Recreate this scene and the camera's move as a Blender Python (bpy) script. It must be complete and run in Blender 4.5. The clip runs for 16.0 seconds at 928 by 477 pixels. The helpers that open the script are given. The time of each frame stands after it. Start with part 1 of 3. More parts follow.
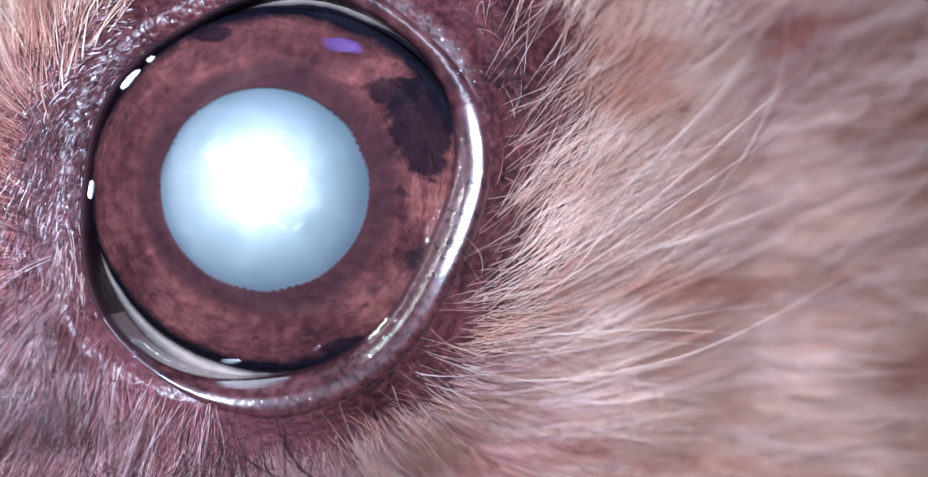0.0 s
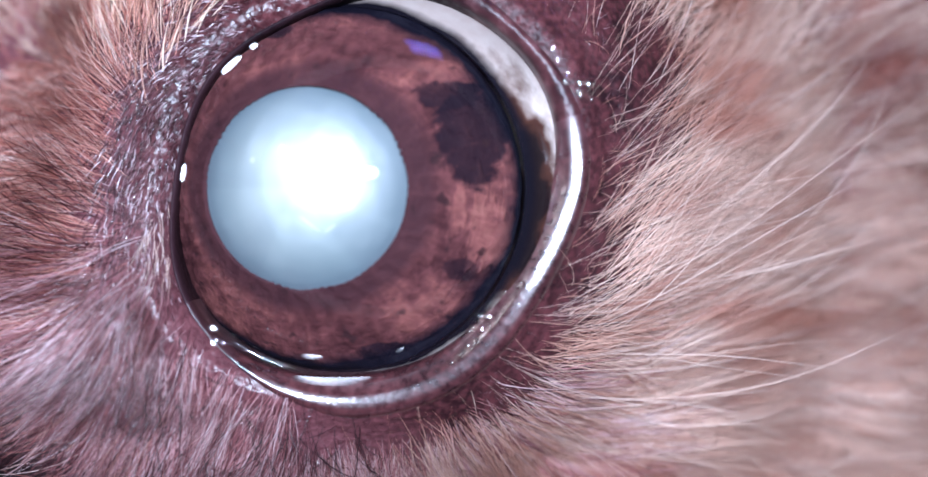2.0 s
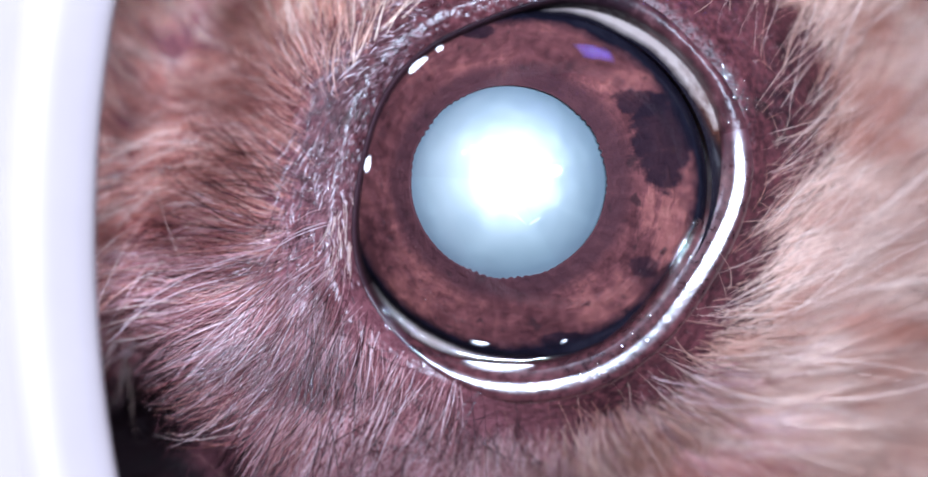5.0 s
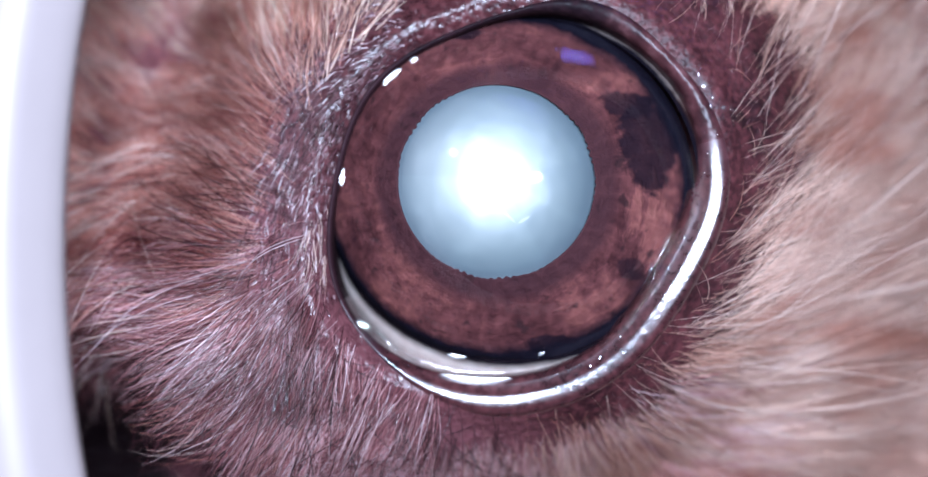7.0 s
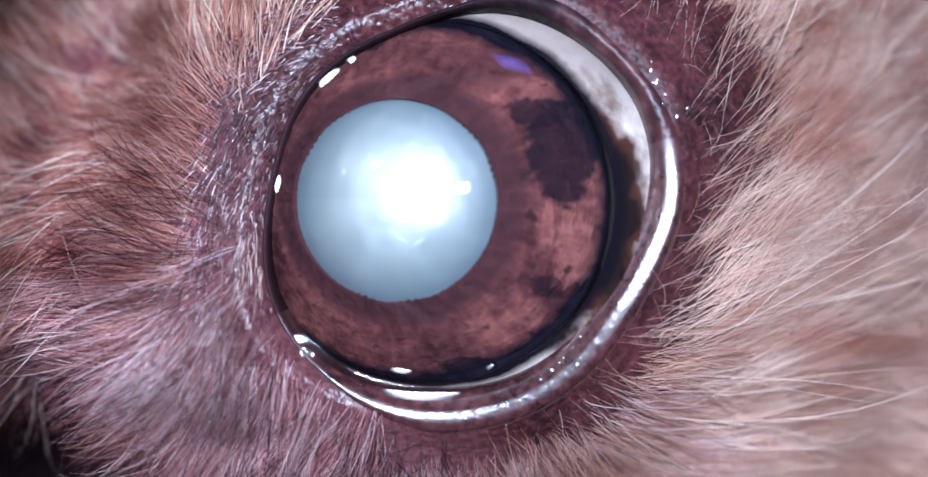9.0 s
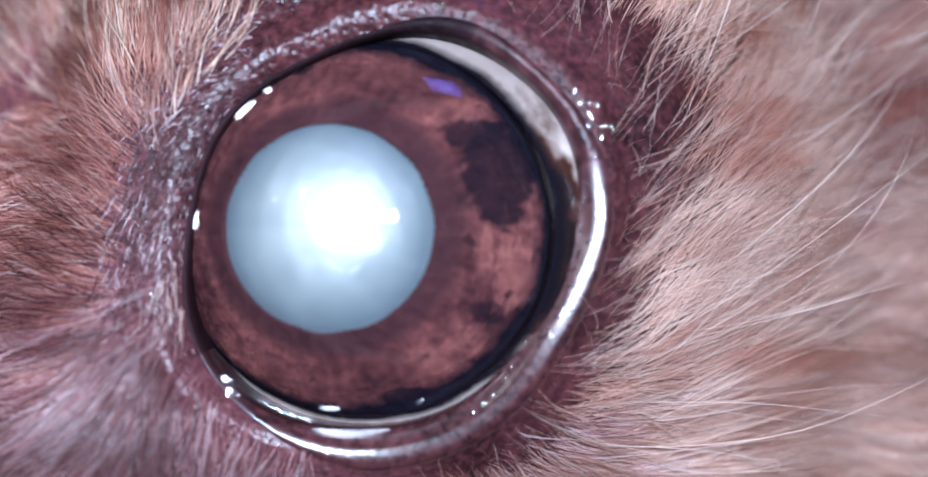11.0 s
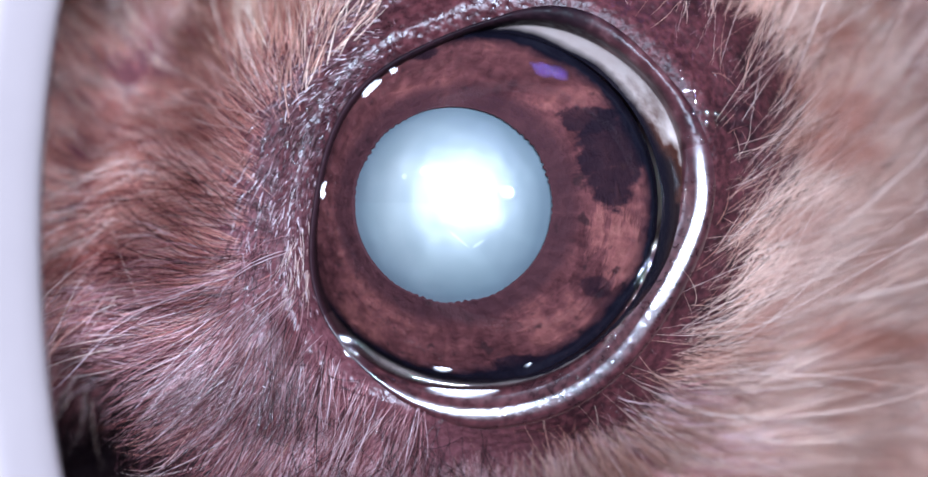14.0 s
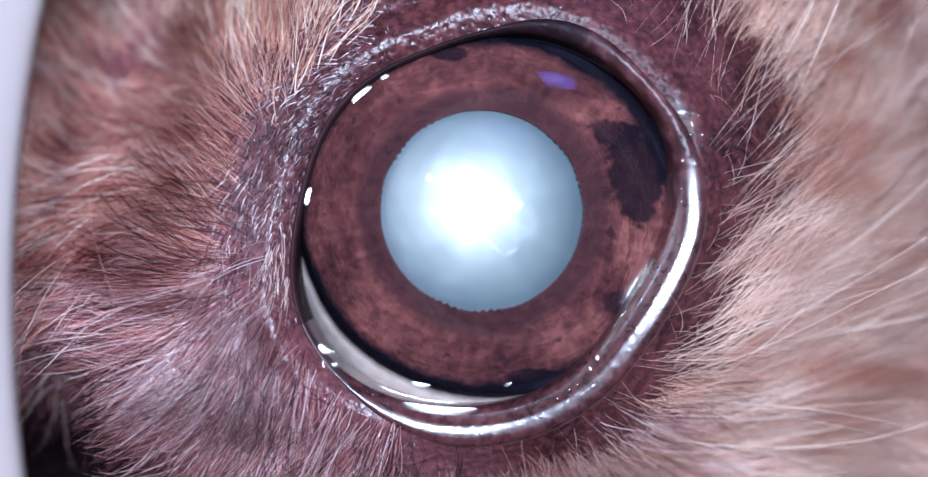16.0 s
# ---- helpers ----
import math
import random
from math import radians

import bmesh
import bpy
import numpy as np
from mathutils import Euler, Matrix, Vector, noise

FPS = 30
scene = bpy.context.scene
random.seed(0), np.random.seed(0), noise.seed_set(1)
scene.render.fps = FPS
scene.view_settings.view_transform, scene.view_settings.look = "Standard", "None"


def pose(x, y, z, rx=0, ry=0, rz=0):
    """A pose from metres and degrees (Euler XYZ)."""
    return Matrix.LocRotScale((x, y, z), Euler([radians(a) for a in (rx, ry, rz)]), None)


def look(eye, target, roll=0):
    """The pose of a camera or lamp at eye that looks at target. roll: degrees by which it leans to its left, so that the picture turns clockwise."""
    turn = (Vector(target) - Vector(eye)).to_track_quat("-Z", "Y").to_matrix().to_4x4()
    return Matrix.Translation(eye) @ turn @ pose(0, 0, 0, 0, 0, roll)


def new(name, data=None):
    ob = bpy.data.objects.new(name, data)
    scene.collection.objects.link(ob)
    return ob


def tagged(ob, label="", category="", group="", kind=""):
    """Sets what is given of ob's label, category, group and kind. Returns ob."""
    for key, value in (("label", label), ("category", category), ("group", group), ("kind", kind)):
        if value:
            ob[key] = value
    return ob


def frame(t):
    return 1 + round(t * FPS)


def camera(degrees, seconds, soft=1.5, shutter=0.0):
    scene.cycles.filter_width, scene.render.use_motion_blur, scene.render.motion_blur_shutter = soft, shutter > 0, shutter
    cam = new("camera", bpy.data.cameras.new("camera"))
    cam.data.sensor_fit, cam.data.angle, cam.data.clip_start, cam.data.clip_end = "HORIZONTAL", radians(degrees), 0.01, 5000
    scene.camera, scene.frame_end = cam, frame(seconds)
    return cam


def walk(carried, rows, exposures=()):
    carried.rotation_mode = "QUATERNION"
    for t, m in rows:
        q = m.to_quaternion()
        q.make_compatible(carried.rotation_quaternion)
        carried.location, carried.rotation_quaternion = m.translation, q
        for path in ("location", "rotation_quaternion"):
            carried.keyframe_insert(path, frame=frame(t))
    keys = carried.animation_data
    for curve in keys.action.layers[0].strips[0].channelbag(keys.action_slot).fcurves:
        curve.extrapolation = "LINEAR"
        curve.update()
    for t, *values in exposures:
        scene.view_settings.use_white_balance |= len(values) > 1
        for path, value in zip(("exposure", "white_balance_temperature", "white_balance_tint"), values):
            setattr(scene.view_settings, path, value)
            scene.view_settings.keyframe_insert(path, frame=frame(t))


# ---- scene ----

MM = 0.001

# camera: a hand-held macro camera about 6 cm from a dog's eye; rows of seconds, x, y, z in mm, roll
CAMERA_ROWS = [
    (0.0, 5.75, -58.20, -2.58, -4.02), (0.5, 5.06, -57.83, -2.02, -3.38), (1.0, 3.52, -59.14, -1.19, -2.37),
    (1.5, 2.66, -58.88, -1.72, -2.23), (2.0, 1.62, -57.57, -2.05, 0.34), (2.5, 0.35, -59.45, -1.80, 1.11),
    (3.0, -0.77, -61.36, -2.27, 1.51), (3.5, -0.65, -60.34, -2.42, 2.09), (4.0, -3.94, -59.89, -2.59, 2.55),
    (4.5, -5.86, -60.69, -2.60, 2.94), (4.7, -6.22, -60.87, -2.54, 3.25), (6.8, -6.11, -61.80, -1.97, 2.98),
    (7.0, -5.11, -60.69, -1.80, 2.78), (7.5, -3.54, -59.04, -1.51, 2.19), (8.0, -2.81, -57.96, -1.61, 2.43),
    (8.5, -2.43, -57.79, -1.47, 2.01), (9.0, -2.56, -57.71, -1.35, 1.96), (9.5, -1.61, -56.99, -0.27, 0.59),
    (10.0, 0.49, -55.45, 0.30, 0.15), (10.2, 0.63, -54.78, 0.12, -0.11), (12.3, 0.82, -59.01, 0.02, 0.09),
    (12.5, 0.00, -59.00, 0.00, 0.00), (13.0, -2.41, -58.73, -0.76, 0.87), (13.5, -3.72, -59.24, -0.95, 1.33),
    (14.0, -4.36, -60.02, -1.24, 1.61), (14.5, -4.25, -60.08, -0.81, 2.62), (15.0, -5.35, -61.72, -0.50, 3.14),
    (15.5, -4.06, -59.97, -0.69, 3.69), (16.0, -3.71, -58.84, -0.56, 4.29)]
EXPOSURES = [(0.0, 0.04), (3.0, 0.02), (4.5, 0.08), (4.7, 0.08), (6.8, -0.18), (16.0, -0.20)]
cam = camera(40, 16.0)
cam.data.dof.use_dof = True
cam.data.dof.focus_distance = 0.0584
cam.data.dof.aperture_fstop = 16.0
walk(cam, [(t, look((x * MM, y * MM, z * MM), (x * MM, 0.1, z * MM), roll)) for t, x, y, z, roll in CAMERA_ROWS], EXPOSURES)

# light: the LED of the examination camera beside the lens, and dim room light
world = bpy.data.worlds.new("room_light")
world.use_nodes = True
world.node_tree.nodes["Background"].inputs[0].default_value = (0.74, 0.72, 1.0, 1)
world.node_tree.nodes["Background"].inputs[1].default_value = 0.03
scene.world = world


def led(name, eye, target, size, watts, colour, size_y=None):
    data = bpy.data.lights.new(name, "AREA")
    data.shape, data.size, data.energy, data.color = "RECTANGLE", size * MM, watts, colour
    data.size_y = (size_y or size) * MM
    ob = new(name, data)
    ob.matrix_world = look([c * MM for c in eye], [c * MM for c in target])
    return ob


led("camera_led", (-10, -86, 12), (-3, 0, 0), 11, 0.104, (0.815, 0.985, 1.325), 8)
led("camera_led", (9, -86, 12), (2, 0, 0), 11, 0.100, (0.815, 0.985, 1.325), 8)
led("side_led", (-52, -50, 24), (-3, 0, 0), 4, 0.006, (0.95, 0.98, 1.1))
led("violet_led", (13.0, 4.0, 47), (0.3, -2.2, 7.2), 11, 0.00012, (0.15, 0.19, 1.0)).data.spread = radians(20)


# ---------------------------------------------------------------- materials
def material(name):
    m = bpy.data.materials.new(name)
    m.use_nodes = True
    n, l = m.node_tree.nodes, m.node_tree.links
    return m, n, l, n["Principled BSDF"]


def coords(n, l, scale):
    tc = n.new("ShaderNodeTexCoord")
    mp = n.new("ShaderNodeMapping")
    mp.inputs["Scale"].default_value = (scale,) * 3 if not isinstance(scale, tuple) else scale
    l.new(tc.outputs["Object"], mp.inputs["Vector"])
    return mp.outputs["Vector"]


def noise_tex(n, l, vec, scale=1.0, detail=4.0, rough=0.55):
    t = n.new("ShaderNodeTexNoise")
    t.inputs["Scale"].default_value, t.inputs["Detail"].default_value, t.inputs["Roughness"].default_value = scale, detail, rough
    l.new(vec, t.inputs["Vector"])
    return t.outputs["Fac"]


def ramp(n, l, fac, stops):
    r = n.new("ShaderNodeValToRGB")
    e = r.color_ramp.elements
    while len(e) < len(stops):
        e.new(0.5)
    for k, (p, c) in zip(e, stops):
        k.position, k.color = p, (*c, 1)
    l.new(fac, r.inputs["Fac"])
    return r.outputs["Color"]


def mix(n, l, fac, a, b, mode="MIX"):
    x = n.new("ShaderNodeMix")
    x.data_type, x.blend_type = "RGBA", mode
    for sock, v in ((x.inputs[0], fac), (x.inputs[6], a), (x.inputs[7], b)):
        if isinstance(v, (int, float)):
            sock.default_value = v
        elif isinstance(v, tuple):
            sock.default_value = (*v, 1)
        else:
            l.new(v, sock)
    return x.outputs[2]


def calc(n, l, op, a, b=0.0, clamp=False):
    x = n.new("ShaderNodeMath")
    x.operation, x.use_clamp = op, clamp
    for sock, v in zip(x.inputs, (a, b)):
        if isinstance(v, (int, float)):
            sock.default_value = v
        else:
            l.new(v, sock)
    return x.outputs[0]


def bump(n, l, bsdf, height, dist, strength=1.0):
    b = n.new("ShaderNodeBump")
    b.inputs["Distance"].default_value, b.inputs["Strength"].default_value = dist, strength
    l.new(height, b.inputs["Height"])
    l.new(b.outputs["Normal"], bsdf.inputs["Normal"])


def hair_mat(name, stops, rough=0.38, spec=0.5, low=(0.42, 0.28, 0.30)):
    m, n, l, b = material(name)
    g = n.new("ShaderNodeNewGeometry")
    col = ramp(n, l, g.outputs["Random Per Island"], stops)
    v = noise_tex(n, l, coords(n, l, (90.0, 90.0, 230.0)), 1.0, 3.0)
    col = mix(n, l, 1.0, col, ramp(n, l, v, [(0.34, low), (0.50, (1.0, 0.96, 0.96)), (0.68, (1.35, 1.35, 1.35))]), "MULTIPLY")
    l.new(col, b.inputs["Base Color"])
    b.inputs["Roughness"].default_value, b.inputs["Specular IOR Level"].default_value = rough, spec
    return m


def polar(n, l):
    """Radius in mm from the eye's axis, and the angle, in the eye's own space."""
    tc = n.new("ShaderNodeTexCoord")
    sp = n.new("ShaderNodeSeparateXYZ")
    l.new(tc.outputs["Object"], sp.inputs[0])
    x, z = sp.outputs["X"], sp.outputs["Z"]
    r = calc(n, l, "SQRT", calc(n, l, "ADD", calc(n, l, "MULTIPLY", x, x), calc(n, l, "MULTIPLY", z, z)))
    return calc(n, l, "MULTIPLY", r, 1000.0), calc(n, l, "ARCTAN2", z, x), x, z


def skin_mat(name, dark, light, rough, cell, relief, pink=None, spec=0.5):
    m, n, l, b = material(name)
    v = coords(n, l, 1.0)
    big = noise_tex(n, l, v, 300.0, 5.0)
    fine = noise_tex(n, l, v, 2600.0, 4.0)
    col = mix(n, l, 0.5, ramp(n, l, big, [(0.35, dark), (0.68, light)]), ramp(n, l, fine, [(0.42, dark), (0.64, light)]))
    if pink:
        r, ang, px, pz = polar(n, l)
        r = calc(n, l, "SUBTRACT", r, calc(n, l, "ADD", calc(n, l, "MULTIPLY", px, 200.0), calc(n, l, "MULTIPLY", pz, 360.0)))
        far = calc(n, l, "MULTIPLY", calc(n, l, "SUBTRACT", calc(n, l, "ADD", r, calc(n, l, "MULTIPLY", big, 5.0)), 16.0), 0.22, True)
        col = mix(n, l, far, col, mix(n, l, fine, pink[0], pink[1]))
    l.new(col, b.inputs["Base Color"])
    vo = n.new("ShaderNodeTexVoronoi")
    vo.feature, vo.inputs["Scale"].default_value = "SMOOTH_F1", cell
    l.new(v, vo.inputs["Vector"])
    h = calc(n, l, "ADD", vo.outputs["Distance"], calc(n, l, "MULTIPLY", fine, 0.7))
    h = calc(n, l, "ADD", h, calc(n, l, "MULTIPLY", noise_tex(n, l, v, 850.0, 3.0), 1.6))
    bump(n, l, b, h, relief)
    rr = ramp(n, l, fine, [(0.3, (rough * 0.7,) * 3), (0.7, (rough * 1.5,) * 3)])
    l.new(rr, b.inputs["Roughness"])
    b.inputs["Specular IOR Level"].default_value = spec
    return m


def wet_lid_mat():
    m = skin_mat("wet_lid", (0.026, 0.008, 0.010), (0.105, 0.031, 0.034), 0.30, 3000.0, 0.000009)
    n, l = m.node_tree.nodes, m.node_tree.links
    b = n["Principled BSDF"]
    r, ang, x, z = polar(n, l)
    blot = noise_tex(n, l, coords(n, l, 1.0), 900.0, 3.0)
    dry = calc(n, l, "MULTIPLY", calc(n, l, "ADD", calc(n, l, "SUBTRACT", z, 0.0022), calc(n, l, "MULTIPLY", blot, 0.0022)), 480.0, True)
    inner = calc(n, l, "MULTIPLY", calc(n, l, "SUBTRACT", calc(n, l, "MULTIPLY", x, -1.0), 0.0084), 1100.0, True)
    dry = calc(n, l, "MAXIMUM", dry, inner)
    rough = b.inputs["Roughness"].links[0].from_socket
    l.new(mix(n, l, dry, rough, (0.34, 0.34, 0.34)), b.inputs["Roughness"])
    outer = calc(n, l, "MULTIPLY", calc(n, l, "SUBTRACT", x, 0.0035), 300.0, True)
    l.new(mix(n, l, dry, mix(n, l, outer, (0.15, 0.15, 0.15), (0.62, 0.62, 0.62)), (0.4, 0.4, 0.4)), b.inputs["Specular IOR Level"])
    l.new(calc(n, l, "MULTIPLY", calc(n, l, "SUBTRACT", 1.0, dry), 1.0), b.inputs["Coat Weight"])
    b.inputs["Coat Roughness"].default_value = 0.13
    grain = n.new("ShaderNodeBump")
    grain.inputs["Distance"].default_value = 0.000017
    l.new(noise_tex(n, l, coords(n, l, 1.0), 4200.0, 3.0), grain.inputs["Height"])
    l.new(grain.outputs["Normal"], b.inputs["Coat Normal"])
    colour = b.inputs["Base Color"].links[0].from_socket
    colour = mix(n, l, dry, colour, ramp(n, l, blot, [(0.32, (0.030, 0.010, 0.014)), (0.55, (0.095, 0.034, 0.040)), (0.72, (0.19, 0.085, 0.095))]))
    colour = mix(n, l, inner, colour, (0.045, 0.018, 0.022))
    tc = n.new("ShaderNodeTexCoord")
    sp = n.new("ShaderNodeSeparateXYZ")
    l.new(tc.outputs["Object"], sp.inputs[0])
    lining = calc(n, l, "MULTIPLY", calc(n, l, "SUBTRACT", sp.outputs["Y"], 0.0001), 2200.0, True)
    l.new(mix(n, l, lining, colour, ramp(n, l, blot, [(0.3, (0.070, 0.028, 0.032)), (0.7, (0.15, 0.075, 0.078))])), b.inputs["Base Color"])
    return m


def upper_lid_mat():
    """Blackish along the top, brown at the inner side, moist purple-brown at the outer corner."""
    m = skin_mat("dark_lid", (0.006, 0.003, 0.005), (0.026, 0.010, 0.014), 0.55, 2600.0, 0.00003, None, 0.10)
    n, l = m.node_tree.nodes, m.node_tree.links
    b = n["Principled BSDF"]
    r, ang, x, z = polar(n, l)
    v = coords(n, l, 1.0)
    blot = noise_tex(n, l, v, 1100.0, 4.0)
    outer = calc(n, l, "MULTIPLY", calc(n, l, "ADD", calc(n, l, "SUBTRACT", x, 0.0012), calc(n, l, "MULTIPLY", blot, 0.0012)), 420.0, True)
    inner = calc(n, l, "MULTIPLY", calc(n, l, "SUBTRACT", calc(n, l, "MULTIPLY", x, -1.0), 0.0080), 600.0, True)
    colour = b.inputs["Base Color"].links[0].from_socket
    moist = ramp(n, l, blot, [(0.32, (0.022, 0.007, 0.009)), (0.55, (0.070, 0.023, 0.026)), (0.72, (0.14, 0.058, 0.062))])
    colour = mix(n, l, outer, colour, moist)
    l.new(mix(n, l, inner, colour, (0.030, 0.012, 0.016)), b.inputs["Base Color"])
    rough = b.inputs["Roughness"].links[0].from_socket
    l.new(mix(n, l, outer, rough, (0.30, 0.30, 0.30)), b.inputs["Roughness"])
    l.new(mix(n, l, outer, (0.10, 0.10, 0.10), (0.16, 0.16, 0.16)), b.inputs["Specular IOR Level"])
    return m


def clear_mat(name, gloss, rough):
    m = bpy.data.materials.new(name)
    m.use_nodes = True
    n, l = m.node_tree.nodes, m.node_tree.links
    n.remove(n["Principled BSDF"])
    tr, gl, mx, lw = (n.new(k) for k in ("ShaderNodeBsdfTransparent", "ShaderNodeBsdfGlossy", "ShaderNodeMixShader", "ShaderNodeLayerWeight"))
    lw.inputs["Blend"].default_value = 0.5
    gl.inputs["Roughness"].default_value = rough
    f = calc(n, l, "ADD", calc(n, l, "MULTIPLY", calc(n, l, "POWER", lw.outputs["Facing"], 5.0), 0.07), gloss)
    l.new(f, mx.inputs[0])
    l.new(tr.outputs[0], mx.inputs[1])
    l.new(gl.outputs[0], mx.inputs[2])
    l.new(mx.outputs[0], n["Material Output"].inputs[0])
    return m


FACE_SKIN = skin_mat("face_skin", (0.015, 0.004, 0.006), (0.125, 0.034, 0.038), 0.28, 3000.0, 0.00008, ((0.075, 0.022, 0.028), (0.235, 0.085, 0.095)), 0.36)
LID_UPPER = upper_lid_mat()


def dry_outer(m):
    """Skin that is moist at the nose side and drier towards the outer corner."""
    n, l = m.node_tree.nodes, m.node_tree.links
    b = n["Principled BSDF"]
    r, ang, x, z = polar(n, l)
    outer = calc(n, l, "MULTIPLY", calc(n, l, "ADD", x, 0.003), 160.0, True)
    l.new(mix(n, l, outer, b.inputs["Roughness"].links[0].from_socket, (0.48, 0.48, 0.48)), b.inputs["Roughness"])
    l.new(mix(n, l, outer, (0.36, 0.36, 0.36), (0.24, 0.24, 0.24)), b.inputs["Specular IOR Level"])


dry_outer(FACE_SKIN)
LID_LOWER = wet_lid_mat()
CORNEA = clear_mat("clear_cornea", 0.025, 0.015)
TEAR = clear_mat("tear_film", 0.045, 0.03)
POOL = clear_mat("standing_tear", 0.07, 0.25)


def patch(n, l, x, z, cx, cz, rx, rz, edge):
    """1 inside a ragged oval patch of the eye's front, 0 outside; places in mm."""
    dx = calc(n, l, "DIVIDE", calc(n, l, "SUBTRACT", x, cx * MM), rx * MM)
    dz = calc(n, l, "DIVIDE", calc(n, l, "SUBTRACT", z, cz * MM), rz * MM)
    q = calc(n, l, "ADD", calc(n, l, "MULTIPLY", dx, dx), calc(n, l, "MULTIPLY", dz, dz))
    q = calc(n, l, "ADD", q, calc(n, l, "MULTIPLY", calc(n, l, "SUBTRACT", edge, 0.5), 6.5))
    return calc(n, l, "MULTIPLY", calc(n, l, "SUBTRACT", 1.25, q), 1.8, True)


def iris_mat():
    m, n, l, b = material("brown_iris")
    r, ang, x, z = polar(n, l)
    v = coords(n, l, 1.0)
    def ringed(around, outward, scale, detail):
        """Noise drawn out along the ring (around small) or outwards (outward small)."""
        comb = n.new("ShaderNodeCombineXYZ")
        for sock, op in ((comb.inputs[0], "COSINE"), (comb.inputs[2], "SINE")):
            l.new(calc(n, l, "MULTIPLY", calc(n, l, op, ang), around), sock)
        l.new(calc(n, l, "MULTIPLY", r, outward), comb.inputs[1])
        return noise_tex(n, l, comb.outputs[0], scale, detail, 0.62)
    fibres = ringed(6.0, 0.35, 2.2, 5.0)
    bands = ringed(1.6, 1.0, 1.5, 5.0)
    mott = noise_tex(n, l, v, 400.0, 6.0, 0.64)
    fine = noise_tex(n, l, v, 2300.0, 4.0, 0.6)
    f = calc(n, l, "ADD", calc(n, l, "MULTIPLY", fibres, 0.26), calc(n, l, "ADD", calc(n, l, "MULTIPLY", bands, 0.30), calc(n, l, "MULTIPLY", mott, 0.44)))
    # paler rust-coloured fields in the outer zone
    for cx, cz, rx, rz, w in ((7.1, -1.5, 1.0, 2.1, 0.14), (4.9, 5.0, 1.8, 0.7, 0.08), (4.6, -5.2, 1.8, 1.4, 0.09), (-4.2, -5.0, 1.8, 1.6, 0.07), (-2.6, 5.8, 2.5, 0.9, 0.06)):
        f = calc(n, l, "ADD", f, calc(n, l, "MULTIPLY", patch(n, l, x, z, cx, cz, rx, rz, bands), w))
    col = ramp(n, l, f, [(0.36, (0.020, 0.007, 0.010)), (0.45, (0.062, 0.019, 0.021)), (0.54, (0.110, 0.035, 0.036)), (0.64, (0.202, 0.067, 0.060)), (0.74, (0.27, 0.104, 0.086))])
    col = mix(n, l, 0.35, col, ramp(n, l, fine, [(0.3, (0.4, 0.4, 0.4)), (0.7, (1.5, 1.5, 1.5))]), "MULTIPLY")
    # darker smooth ring round the pupil
    near = calc(n, l, "MULTIPLY", calc(n, l, "SUBTRACT", calc(n, l, "ADD", 5.35, calc(n, l, "MULTIPLY", mott, 0.9)), r), 1.8, True)
    col = mix(n, l, calc(n, l, "MULTIPLY", near, 0.75), col, (0.042, 0.016, 0.020))
    # blackish pigment patches
    ragged = calc(n, l, "ADD", calc(n, l, "MULTIPLY", mott, 0.6), calc(n, l, "ADD", calc(n, l, "MULTIPLY", fibres, 0.3), calc(n, l, "MULTIPLY", fine, 0.1)))
    for cx, cz, rx, rz, w in ((6.9, 2.3, 1.5, 2.2, 0.86), (5.6, 4.1, 1.4, 0.6, 0.8), (7.9, 4.4, 0.9, 1.0, 0.7), (3.2, -7.5, 1.5, 0.5, 0.88), (-2.2, 7.2, 0.9, 0.35, 0.8), (6.2, -3.6, 0.6, 0.4, 0.6)):
        col = mix(n, l, calc(n, l, "MULTIPLY", patch(n, l, x, z, cx, cz, rx, rz, ragged), w), col, (0.011, 0.006, 0.011))
    spots = ramp(n, l, noise_tex(n, l, v, 1250.0, 2.0, 0.5), [(0.28, (1, 1, 1)), (0.36, (0, 0, 0))])
    col = mix(n, l, calc(n, l, "MULTIPLY", spots, 0.8), col, (0.028, 0.012, 0.014))
    # dark limbus
    flat = calc(n, l, "MULTIPLY", x, 1.0 / 1.07)
    oval = calc(n, l, "MULTIPLY", calc(n, l, "SQRT", calc(n, l, "ADD", calc(n, l, "MULTIPLY", flat, flat), calc(n, l, "MULTIPLY", z, z))), 1000.0)
    rim = calc(n, l, "MULTIPLY", calc(n, l, "SUBTRACT", oval, calc(n, l, "ADD", 7.10, calc(n, l, "MULTIPLY", mott, 0.8))), 2.2, True)
    col = mix(n, l, rim, col, (0.0045, 0.0038, 0.0085))
    l.new(col, b.inputs["Base Color"])
    b.inputs["Roughness"].default_value = 0.7
    b.inputs["Specular IOR Level"].default_value = 0.06
    bump(n, l, b, calc(n, l, "ADD", f, calc(n, l, "MULTIPLY", fine, 0.3)), 0.00035)
    return m


